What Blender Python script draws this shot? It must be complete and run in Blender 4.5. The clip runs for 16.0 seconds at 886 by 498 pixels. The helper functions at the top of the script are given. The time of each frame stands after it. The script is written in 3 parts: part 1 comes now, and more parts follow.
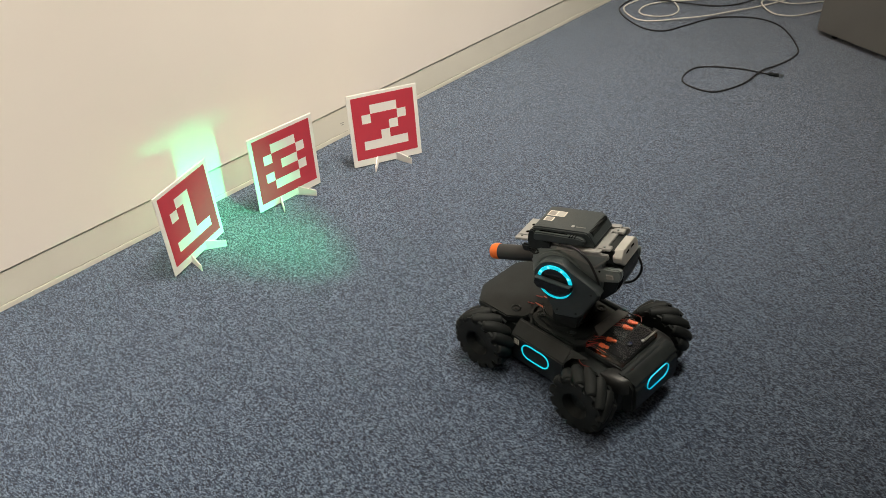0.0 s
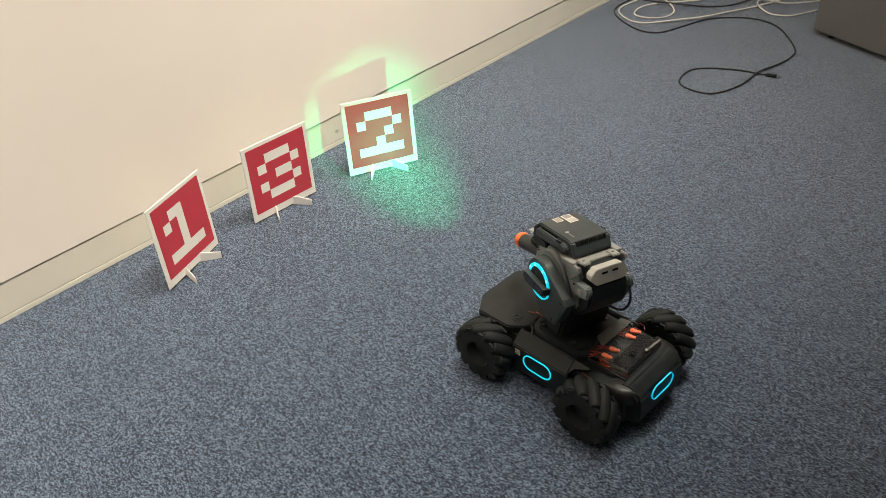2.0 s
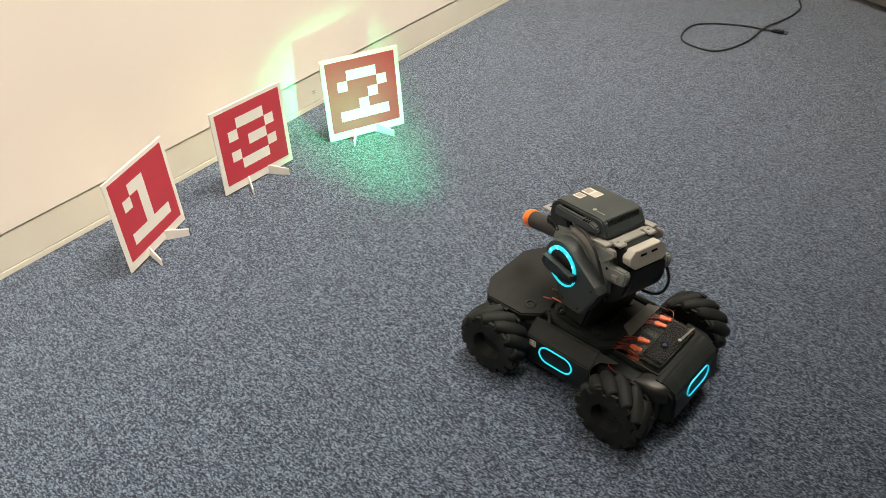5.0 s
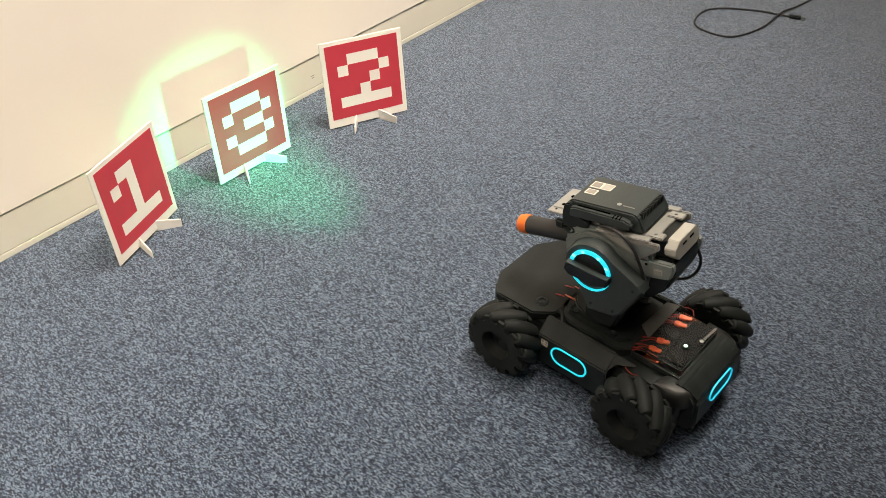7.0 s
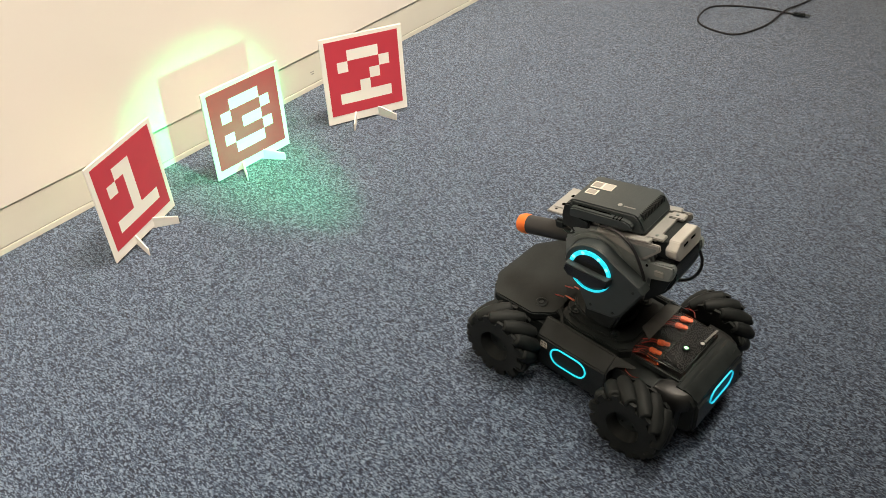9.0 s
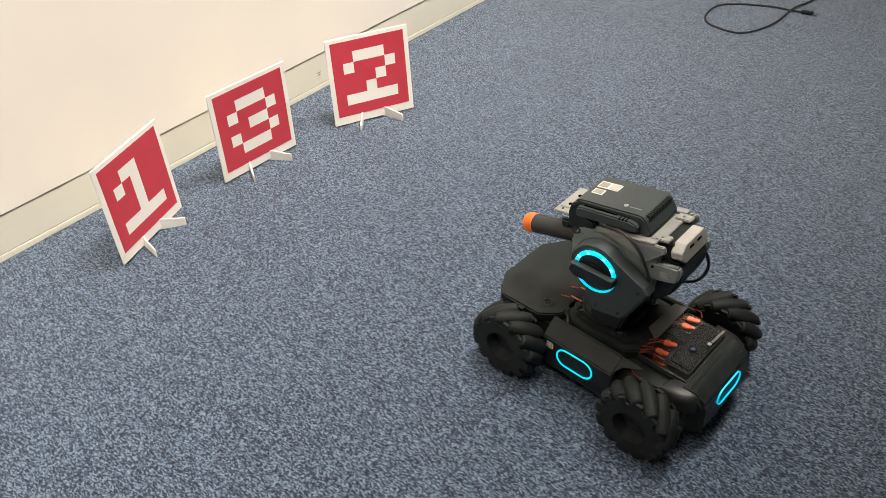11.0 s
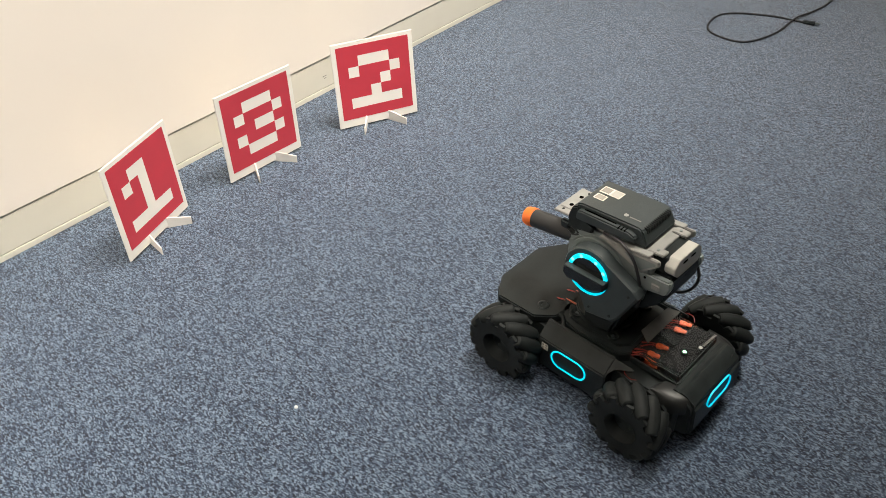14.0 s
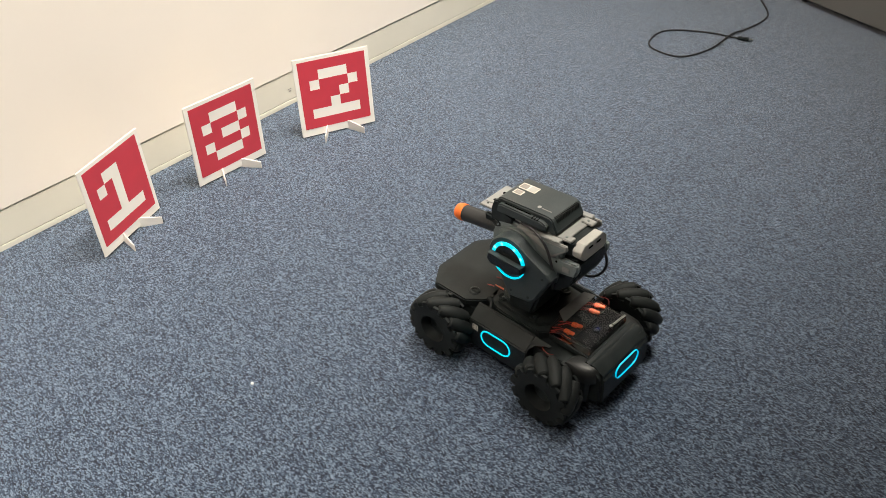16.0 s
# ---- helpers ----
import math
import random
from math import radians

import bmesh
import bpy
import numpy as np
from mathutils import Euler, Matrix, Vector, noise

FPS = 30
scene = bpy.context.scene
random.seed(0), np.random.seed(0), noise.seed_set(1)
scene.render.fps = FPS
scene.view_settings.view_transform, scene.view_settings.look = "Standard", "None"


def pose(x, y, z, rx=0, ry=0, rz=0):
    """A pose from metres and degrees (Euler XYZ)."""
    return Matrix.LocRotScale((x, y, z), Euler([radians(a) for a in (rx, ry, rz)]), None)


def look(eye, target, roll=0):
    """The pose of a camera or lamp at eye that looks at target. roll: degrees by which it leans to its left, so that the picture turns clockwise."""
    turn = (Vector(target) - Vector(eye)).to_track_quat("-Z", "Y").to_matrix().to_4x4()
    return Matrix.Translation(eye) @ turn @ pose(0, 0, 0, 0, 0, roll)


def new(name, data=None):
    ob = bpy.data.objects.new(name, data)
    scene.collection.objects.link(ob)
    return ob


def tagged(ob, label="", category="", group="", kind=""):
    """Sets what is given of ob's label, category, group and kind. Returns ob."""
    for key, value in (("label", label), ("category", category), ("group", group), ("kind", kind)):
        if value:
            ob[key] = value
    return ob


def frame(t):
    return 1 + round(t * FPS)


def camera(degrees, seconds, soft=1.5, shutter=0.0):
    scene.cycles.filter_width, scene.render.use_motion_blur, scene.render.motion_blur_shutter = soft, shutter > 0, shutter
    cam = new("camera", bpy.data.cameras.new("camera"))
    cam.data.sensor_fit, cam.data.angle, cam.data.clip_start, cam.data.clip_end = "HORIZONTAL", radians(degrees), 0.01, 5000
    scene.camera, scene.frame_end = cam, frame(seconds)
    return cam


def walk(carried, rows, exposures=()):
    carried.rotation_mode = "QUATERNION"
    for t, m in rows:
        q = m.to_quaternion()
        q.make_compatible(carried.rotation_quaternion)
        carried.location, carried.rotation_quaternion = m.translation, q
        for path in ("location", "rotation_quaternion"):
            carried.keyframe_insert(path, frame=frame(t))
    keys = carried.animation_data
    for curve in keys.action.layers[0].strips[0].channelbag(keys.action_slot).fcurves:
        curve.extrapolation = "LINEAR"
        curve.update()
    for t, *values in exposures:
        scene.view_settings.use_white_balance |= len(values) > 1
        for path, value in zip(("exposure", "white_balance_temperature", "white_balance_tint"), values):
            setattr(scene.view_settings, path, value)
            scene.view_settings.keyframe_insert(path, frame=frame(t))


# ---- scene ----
cam = camera(54.8, 16.0, soft=0.8)
PATH = [
    (0, (-1.123, -1.452, 1.04), (0.048, -0.357, -0.155), -1.5),
    (0.5, (-1.119, -1.451, 1.04), (0.043, -0.347, -0.156), -1.9),
    (1, (-1.114, -1.451, 1.04), (0.052, -0.348, -0.154), -2.1),
    (1.5, (-1.112, -1.445, 1.041), (0.059, -0.347, -0.152), -2.1),
    (2, (-1.106, -1.43, 1.036), (0.075, -0.34, -0.156), -2.1),
    (2.5, (-1.094, -1.408, 1.023), (0.094, -0.34, -0.18), -2.0),
    (3, (-1.079, -1.379, 1.009), (0.122, -0.343, -0.208), -1.6),
    (3.5, (-1.067, -1.348, 1.003), (0.142, -0.337, -0.229), -1.2),
    (4, (-1.056, -1.322, 0.985), (0.149, -0.325, -0.261), -0.9),
    (6.5, (-1.005, -1.238, 0.927), (0.184, -0.265, -0.353), -0.3),
    (7, (-0.996, -1.231, 0.915), (0.191, -0.262, -0.37), -0.1),
    (7.5, (-0.99, -1.225, 0.909), (0.193, -0.259, -0.382), 0.1),
    (8, (-0.986, -1.226, 0.909), (0.194, -0.26, -0.385), 0.1),
    (8.5, (-0.984, -1.227, 0.911), (0.197, -0.263, -0.383), 0.1),
    (9, (-0.983, -1.226, 0.911), (0.196, -0.258, -0.382), 0.1),
    (11.5, (-0.979, -1.228, 0.913), (0.185, -0.243, -0.382), -0.6),
    (12, (-0.981, -1.229, 0.916), (0.181, -0.243, -0.38), -0.5),
    (12.5, (-0.978, -1.232, 0.913), (0.177, -0.239, -0.383), -0.7),
    (13, (-0.977, -1.232, 0.911), (0.173, -0.236, -0.387), -0.7),
    (13.5, (-0.98, -1.235, 0.916), (0.171, -0.236, -0.38), -0.3),
    (14, (-0.988, -1.25, 0.928), (0.171, -0.252, -0.361), -0.1),
    (14.5, (-0.995, -1.282, 0.941), (0.169, -0.277, -0.337), -0.2),
    (15, (-1.004, -1.323, 0.956), (0.164, -0.312, -0.314), -0.3),
    (15.5, (-1.018, -1.362, 0.973), (0.158, -0.354, -0.293), -0.3),
    (16, (-1.038, -1.394, 0.988), (0.154, -0.397, -0.271), 0.1),
]
walk(cam, [(t, look(eye, target, roll)) for t, eye, target, roll in PATH],
     exposures=((0.0, -0.45, 6700, 10), (3.5, -0.22, 6900, 11), (6.3, -0.12, 7050, 12), (9.2, -0.10, 7050, 12), (11.3, -0.02, 6450, 10), (16.0, -0.04, 6450, 10)))

# ---- world and light ----
world = bpy.data.worlds.new("world")
scene.world = world
world.use_nodes = True
world.node_tree.nodes["Background"].inputs[0].default_value = (0.9, 0.95, 1.0, 1)
world.node_tree.nodes["Background"].inputs[1].default_value = 0.02


def ceiling_lamp(x, y, sx, sy, watts, colour):
    data = bpy.data.lights.new("ceiling_lamp", "AREA")
    data.shape, data.size, data.size_y, data.energy, data.color = "RECTANGLE", sx, sy, watts, colour
    data.spread = radians(80)
    ob = new("ceiling_lamp", data)
    ob.matrix_world = look((x, y, 2.5), (x, -0.05, 0.3))
    return ob


for lx, ly, w in ((-1.8, -1.0, 35), (0.40, -0.80, 32), (2.6, -0.80, 0.6)):
    ceiling_lamp(lx, ly, 1.2, 0.4, w, (1.0, 0.93, 0.81))


# ---- materials ----
def mat(name, colour, rough=0.5, metal=0.0, vary=0.12, scale=40.0, bump=0.05, fine=600.0, coat=0.0, gloss=0.5):
    """A surface with stains at one scale and grain at a finer one."""
    m = bpy.data.materials.new(name)
    m.use_nodes = True
    nt = m.node_tree
    b = nt.nodes["Principled BSDF"]
    b.inputs["Roughness"].default_value, b.inputs["Metallic"].default_value = rough, metal
    b.inputs["Coat Weight"].default_value = coat
    b.inputs["Specular IOR Level"].default_value = gloss
    tc = nt.nodes.new("ShaderNodeTexCoord")
    n1 = nt.nodes.new("ShaderNodeTexNoise")
    n1.inputs["Scale"].default_value, n1.inputs["Detail"].default_value = scale, 4
    nt.links.new(tc.outputs["Object"], n1.inputs["Vector"])
    n2 = nt.nodes.new("ShaderNodeTexNoise")
    n2.inputs["Scale"].default_value, n2.inputs["Detail"].default_value = fine, 2
    nt.links.new(tc.outputs["Object"], n2.inputs["Vector"])
    ramp = nt.nodes.new("ShaderNodeValToRGB")
    ramp.color_ramp.elements[0].position, ramp.color_ramp.elements[1].position = 0.3, 0.7
    ramp.color_ramp.elements[0].color = (*[c * (1 - vary) for c in colour], 1)
    ramp.color_ramp.elements[1].color = (*[min(1, c * (1 + vary)) for c in colour], 1)
    nt.links.new(n1.outputs["Fac"], ramp.inputs[0])
    nt.links.new(ramp.outputs[0], b.inputs["Base Color"])
    rr = nt.nodes.new("ShaderNodeMapRange")
    rr.inputs["To Min"].default_value, rr.inputs["To Max"].default_value = max(0.02, rough - 0.08), min(1, rough + 0.08)
    nt.links.new(n1.outputs["Fac"], rr.inputs["Value"])
    nt.links.new(rr.outputs[0], b.inputs["Roughness"])
    if bump:
        bp = nt.nodes.new("ShaderNodeBump")
        bp.inputs["Strength"].default_value, bp.inputs["Distance"].default_value = bump, 0.001
        nt.links.new(n2.outputs["Fac"], bp.inputs["Height"])
        nt.links.new(bp.outputs[0], b.inputs["Normal"])
    return m


def glow(name, colour, strength):
    m = bpy.data.materials.new(name)
    m.use_nodes = True
    b = m.node_tree.nodes["Principled BSDF"]
    b.inputs["Base Color"].default_value = (*colour, 1)
    b.inputs["Emission Color"].default_value = (*colour, 1)
    b.inputs["Emission Strength"].default_value = strength
    return m


def carpet_material():
    """Loop-pile carpet: short flecks of navy and pale blue yarn, in half-metre tiles laid quarter-turned."""
    m = bpy.data.materials.new("carpet")
    m.use_nodes = True
    nt = m.node_tree
    b = nt.nodes["Principled BSDF"]
    b.inputs["Roughness"].default_value = 0.95
    b.inputs["Sheen Weight"].default_value = 0.8
    b.inputs["Sheen Roughness"].default_value = 0.4
    tc = nt.nodes.new("ShaderNodeTexCoord")
    wob = nt.nodes.new("ShaderNodeTexNoise")
    wob.inputs["Scale"].default_value, wob.inputs["Detail"].default_value = 340, 1
    nt.links.new(tc.outputs["Object"], wob.inputs["Vector"])
    shift = nt.nodes.new("ShaderNodeVectorMath")
    shift.operation = "MULTIPLY_ADD"
    shift.inputs[1].default_value = (0.0018, 0.0018, 0.0)
    nt.links.new(wob.outputs["Color"], shift.inputs[0])
    nt.links.new(tc.outputs["Object"], shift.inputs[2])
    yarns = []
    for angle in (6, 94):
        mp = nt.nodes.new("ShaderNodeMapping")
        mp.inputs["Rotation"].default_value = (0, 0, radians(angle))
        mp.inputs["Scale"].default_value = (1.05, 0.42, 0.0)
        nt.links.new(shift.outputs[0], mp.inputs["Vector"])
        cell = nt.nodes.new("ShaderNodeTexVoronoi")
        cell.inputs["Scale"].default_value = 760
        nt.links.new(mp.outputs[0], cell.inputs["Vector"])
        split = nt.nodes.new("ShaderNodeSeparateColor")
        nt.links.new(cell.outputs["Color"], split.inputs[0])
        yarns.append(split)
    laid = nt.nodes.new("ShaderNodeVectorMath")
    laid.inputs[1].default_value = (10.52, 10.40, 0.1)
    nt.links.new(tc.outputs["Object"], laid.inputs[0])
    tiles = nt.nodes.new("ShaderNodeTexChecker")
    tiles.inputs["Scale"].default_value = 2.0
    nt.links.new(laid.outputs[0], tiles.inputs["Vector"])
    fleck = nt.nodes.new("ShaderNodeMix")
    nt.links.new(tiles.outputs["Fac"], fleck.inputs[0])
    nt.links.new(yarns[0].outputs[0], fleck.inputs[2])
    nt.links.new(yarns[1].outputs[0], fleck.inputs[3])
    patch = nt.nodes.new("ShaderNodeTexNoise")
    patch.inputs["Scale"].default_value, patch.inputs["Detail"].default_value = 170, 3
    nt.links.new(tc.outputs["Object"], patch.inputs["Vector"])
    add = nt.nodes.new("ShaderNodeMath")
    add.operation = "MULTIPLY_ADD"
    add.inputs[1].default_value, add.inputs[2].default_value = 0.80, -0.40
    nt.links.new(patch.outputs["Fac"], add.inputs[0])
    tot = nt.nodes.new("ShaderNodeMath")
    nt.links.new(fleck.outputs[0], tot.inputs[0])
    nt.links.new(add.outputs[0], tot.inputs[1])
    ramp = nt.nodes.new("ShaderNodeValToRGB")
    cr = ramp.color_ramp
    cr.elements[0].position, cr.elements[0].color = 0.0, (0.0013, 0.004, 0.013, 1)
    cr.elements[1].position, cr.elements[1].color = 1.0, (0.174, 0.226, 0.302, 1)
    for at, colour in ((0.30, (0.0085, 0.0175, 0.042, 1)), (0.58, (0.048, 0.074, 0.118, 1))):
        cr.elements.new(at).color = colour
    nt.links.new(tot.outputs[0], ramp.inputs[0])
    nt.links.new(ramp.outputs[0], b.inputs["Base Color"])
    bp = nt.nodes.new("ShaderNodeBump")
    bp.inputs["Strength"].default_value, bp.inputs["Distance"].default_value = 0.35, 0.0015
    nt.links.new(fleck.outputs[0], bp.inputs["Height"])
    nt.links.new(bp.outputs[0], b.inputs["Normal"])
    return m


CARPET = carpet_material()
WALL = mat("wall_paint", (0.90, 0.822, 0.745), 0.55, vary=0.02, scale=3, bump=0.04, fine=250)
SKIRT = mat("skirting_paint", (0.75, 0.71, 0.61), 0.45, vary=0.04, scale=6, bump=0.03, fine=200)
# finish of the unseen walls, kept dark so they bounce little light
UNSEEN_GREY = mat("unseen_wall_grey", (0.22, 0.22, 0.22), 0.9, vary=0.05, scale=30, bump=0.1)
CEIL = mat("ceiling_paint", (0.8, 0.79, 0.76), 0.8, vary=0.03, scale=4)
DARKGAP = mat("dark_gap", (0.05, 0.045, 0.04), 0.8)
# grey for the painted shade under the wall panel and for the trim joint
SHADE_JOINT = mat("grey_shade_and_joint", (0.52, 0.49, 0.44), 0.7)
BOARD = mat("white_foam_board", (0.86, 0.83, 0.77), 0.6, vary=0.02, scale=20, bump=0.03, fine=900)
REDPRINT = mat("red_print", (0.56, 0.045, 0.070), 0.5, vary=0.05, scale=25, bump=0.02)
BLACK = mat("black_plastic", (0.0185, 0.0225, 0.0230), 0.42, vary=0.25, scale=60, bump=0.12, fine=2500, gloss=0.22)
SATIN = mat("satin_black_armour", (0.0150, 0.0182, 0.0186), 0.36, vary=0.2, scale=40, bump=0.1, fine=3000, gloss=0.22)
GUARD = mat("worn_satin_corner_plastic", (0.018, 0.019, 0.019), 0.38, vary=0.25, scale=50, bump=0.06, fine=1800, gloss=0.35)
RUBBER = mat("black_rubber", (0.0110, 0.0132, 0.0134), 0.6, vary=0.3, scale=70, bump=0.1, fine=1500, gloss=0.22)
CHARCOAL = mat("charcoal_plastic", (0.036, 0.046, 0.048), 0.45, vary=0.12, scale=50, bump=0.12, fine=3000)
GREY = mat("grey_plastic", (0.200, 0.228, 0.226), 0.45, vary=0.1, scale=50, bump=0.1, fine=3000)
PALE = mat("pale_grey_plastic", (0.46, 0.45, 0.415), 0.45, vary=0.06, scale=50, bump=0.08, fine=3000)
PLATE = mat("light_grey_bracket", (0.30, 0.30, 0.285), 0.38, vary=0.08, scale=60, bump=0.05, fine=2500)
ORANGE = mat("orange_plastic", (0.85, 0.17, 0.02), 0.4, vary=0.06, scale=80)
BARREL = mat("dark_grey_barrel", (0.020, 0.021, 0.022), 0.5, vary=0.1, scale=60, bump=0.1, fine=2500)
PLUG = mat("orange_connector", (0.74, 0.14, 0.045), 0.4, vary=0.15, scale=200)
FERRULE = mat("copper_red_ferrule", (0.62, 0.16, 0.09), 0.35, vary=0.12, scale=200)
REDWIRE = mat("red_wire", (0.26, 0.025, 0.018), 0.4, vary=0.15, scale=200)
COPPER = mat("copper_washer", (0.55, 0.18, 0.10), 0.35, 0.6)
STEEL = mat("steel_screw", (0.5, 0.5, 0.5), 0.3, 1.0, vary=0.1, scale=200)
STICKER = mat("white_sticker", (0.72, 0.68, 0.60), 0.5, vary=0.04, scale=80)
INK = mat("sticker_ink", (0.30, 0.28, 0.25), 0.6)
WHITEINK = mat("white_print", (0.34, 0.34, 0.33), 0.5)
PIANO = mat("gloss_black_plastic", (0.008, 0.0085, 0.009), 0.12, vary=0.2, scale=60, bump=0.02, fine=900, gloss=0.5)
DIMINK = mat("grey_print", (0.22, 0.22, 0.21), 0.5)
CABLEBLACK = mat("black_cable_jacket", (0.018, 0.018, 0.02), 0.45, vary=0.2, scale=60)
CABLEWHITE = mat("white_cable_jacket", (0.52, 0.50, 0.46), 0.45, vary=0.08, scale=30)
BEAD = mat("white_gel", (0.80, 0.82, 0.82), 0.2, vary=0.03, scale=300)
CABINET = mat("grey_cabinet_laminate", (0.13, 0.127, 0.12), 0.5, vary=0.06, scale=8, bump=0.08, fine=700)
CYAN = glow("cyan_led", (0.0, 0.60, 0.78), 1.15)
TAILCYAN = glow("cyan_tail_led", (0.0, 0.46, 0.70), 0.95)
CYANHOT = glow("cyan_led_spot", (0.22, 0.90, 1.0), 1.5)
BEAM = glow("green_emitter", (0.0, 1.0, 0.42), 86000)
BORE = bpy.data.materials.new("matt_bore")
BORE.use_nodes = True
BORE.node_tree.nodes["Principled BSDF"].inputs["Base Color"].default_value = (0.004, 0.004, 0.004, 1)
BORE.node_tree.nodes["Principled BSDF"].inputs["Roughness"].default_value = 1
BORE.node_tree.nodes["Principled BSDF"].inputs["Specular IOR Level"].default_value = 0
CLEAR = bpy.data.materials.new("clear_acrylic")
CLEAR.use_nodes = True
_b = CLEAR.node_tree.nodes["Principled BSDF"]
_b.inputs["Base Color"].default_value = (0.92, 0.93, 0.92, 1)
_b.inputs["Transmission Weight"].default_value, _b.inputs["Roughness"].default_value, _b.inputs["IOR"].default_value = 1.0, 0.04, 1.45


# clear film; the grey base colour stands in for the ceiling's reflection
FILM = mat("film_painted_reflection", (0.11, 0.11, 0.105), 0.10, vary=0.1, scale=60, bump=0.03, fine=300, gloss=0.6, coat=0.5)


# ---- mesh helpers ----
def finish(bm, name, material, parent=None, label="", smooth=True):
    bmesh.ops.recalc_face_normals(bm, faces=bm.faces)
    me = bpy.data.meshes.new(name)
    bm.to_mesh(me)
    bm.free()
    me.materials.append(material)
    if smooth:
        for p in me.polygons:
            p.use_smooth = True
        me.set_sharp_from_angle(angle=radians(35))
    ob = new(name, me)
    if parent:
        ob.parent = parent
    if label:
        tagged(ob, label)
    return ob


def part(name, bm, material, parent, label=""):
    return finish(bm, name, material, parent, label)


def box(c, s, bevel=0.0, m=None, bm=None, seg=2):
    bm = bm or bmesh.new()
    r = bmesh.ops.create_cube(bm, size=1, matrix=(m or Matrix()) @ Matrix.Translation(c) @ Matrix.Diagonal((*s, 1)))
    if bevel:
        es = list({e for v in r["verts"] for e in v.link_edges})
        bmesh.ops.bevel(bm, geom=es, offset=bevel, segments=seg, affect="EDGES", clamp_overlap=True)
    return bm


AXES = {"x": Matrix.Rotation(radians(90), 4, "Y"), "y": Matrix.Rotation(radians(-90), 4, "X"), "z": Matrix()}


def cyl(c, r, depth, axis="z", seg=24, r2=None, bm=None, m=None, bevel=0.0):
    bm = bm or bmesh.new()
    q = bmesh.ops.create_cone(bm, cap_ends=True, segments=seg, radius1=r, radius2=r if r2 is None else r2, depth=depth,
                              matrix=(m or Matrix()) @ Matrix.Translation(c) @ AXES[axis])
    if bevel:
        es = [e for v in q["verts"] for e in v.link_edges if len(e.link_faces) == 2 and max(len(f.verts) for f in e.link_faces) > 4]
        bmesh.ops.bevel(bm, geom=list(set(es)), offset=bevel, segments=2, affect="EDGES", clamp_overlap=True)
    return bm


def prism(pts, axis, a, b, bevel=0.0, bm=None, m=None, inset=0.0):
    """A polygon between a and b on an axis: points are (y, z) for x, (x, z) for y, (x, y) for z. inset shrinks the end at b."""
    bm = bm or bmesh.new()
    put = {"x": lambda p, h: (h, p[0], p[1]), "y": lambda p, h: (p[0], h, p[1]), "z": lambda p, h: (p[0], p[1], h)}[axis]
    cx, cy = sum(p[0] for p in pts) / len(pts), sum(p[1] for p in pts) / len(pts)
    top = [(p[0] + (cx - p[0]) * inset, p[1] + (cy - p[1]) * inset) for p in pts]
    m = m or Matrix()
    v0 = [bm.verts.new(m @ Vector(put(p, a))) for p in pts]
    v1 = [bm.verts.new(m @ Vector(put(p, b))) for p in top]
    n = len(pts)
    bm.faces.new(v0), bm.faces.new(v1)
    for i in range(n):
        bm.faces.new((v0[i], v0[(i + 1) % n], v1[(i + 1) % n], v1[i]))
    if bevel:
        es = list({e for v in v0 + v1 for e in v.link_edges})
        bmesh.ops.bevel(bm, geom=es, offset=bevel, segments=2, affect="EDGES", clamp_overlap=True)
    return bm


def smooth_line(pts, steps=8):
    ps = [Vector(p) for p in pts]
    ps = [ps[0] * 2 - ps[1]] + ps + [ps[-1] * 2 - ps[-2]]
    out = []
    for i in range(1, len(ps) - 2):
        p0, p1, p2, p3 = ps[i - 1:i + 3]
        for k in range(steps):
            t = k / steps
            out.append(0.5 * (2 * p1 + (p2 - p0) * t + (2 * p0 - 5 * p1 + 4 * p2 - p3) * t * t + (3 * p1 - p0 - 3 * p2 + p3) * t ** 3))
    return out + [ps[-2]]


def tube(pts, r, seg=8, steps=8, bm=None):
    bm = bm or bmesh.new()
    line = smooth_line(pts, steps)
    rings, up = [], Vector((0, 0, 1))
    for i, p in enumerate(line):
        d = (line[min(i + 1, len(line) - 1)] - line[max(i - 1, 0)]).normalized()
        side = d.cross(up)
        side = side.normalized() if side.length > 1e-3 else Vector((1, 0, 0))
        top = side.cross(d)
        rings.append([bm.verts.new(p + r * (math.cos(a) * side + math.sin(a) * top)) for a in (2 * math.pi * k / seg for k in range(seg))])
    for a, b in zip(rings, rings[1:]):
        for k in range(seg):
            bm.faces.new((a[k], a[(k + 1) % seg], b[(k + 1) % seg], b[k]))
    bm.faces.new(rings[0]), bm.faces.new(rings[-1])
    return bm


def lathe(profile, axis, c, seg=32, closed=False, bm=None, m=None):
    """A profile of (radius, height) turned about an axis through c."""
    bm = bm or bmesh.new()
    mm = (m or Matrix()) @ Matrix.Translation(c) @ AXES[axis]
    rings = [[bm.verts.new(mm @ Vector((r * math.cos(a), r * math.sin(a), h))) for a in (2 * math.pi * k / seg for k in range(seg))] for r, h in profile]
    pairs = list(zip(rings, rings[1:])) + ([(rings[-1], rings[0])] if closed else [])
    for a, b in pairs:
        for k in range(seg):
            bm.faces.new((a[k], a[(k + 1) % seg], b[(k + 1) % seg], b[k]))
    return bm


def band(outline, inner, place, depth, bm=None):
    """A flat closed band between two loops of (u, v) points, of some depth."""
    bm = bm or bmesh.new()
    n = len(outline)
    vs = [[bm.verts.new(place(u, v, d)) for u, v in loop] for loop, d in ((outline, 0), (outline, depth), (inner, depth), (inner, 0))]
    for a, b in zip(vs, vs[1:] + vs[:1]):
        for k in range(n):
            bm.faces.new((a[k], a[(k + 1) % n], b[(k + 1) % n], b[k]))
    return bm


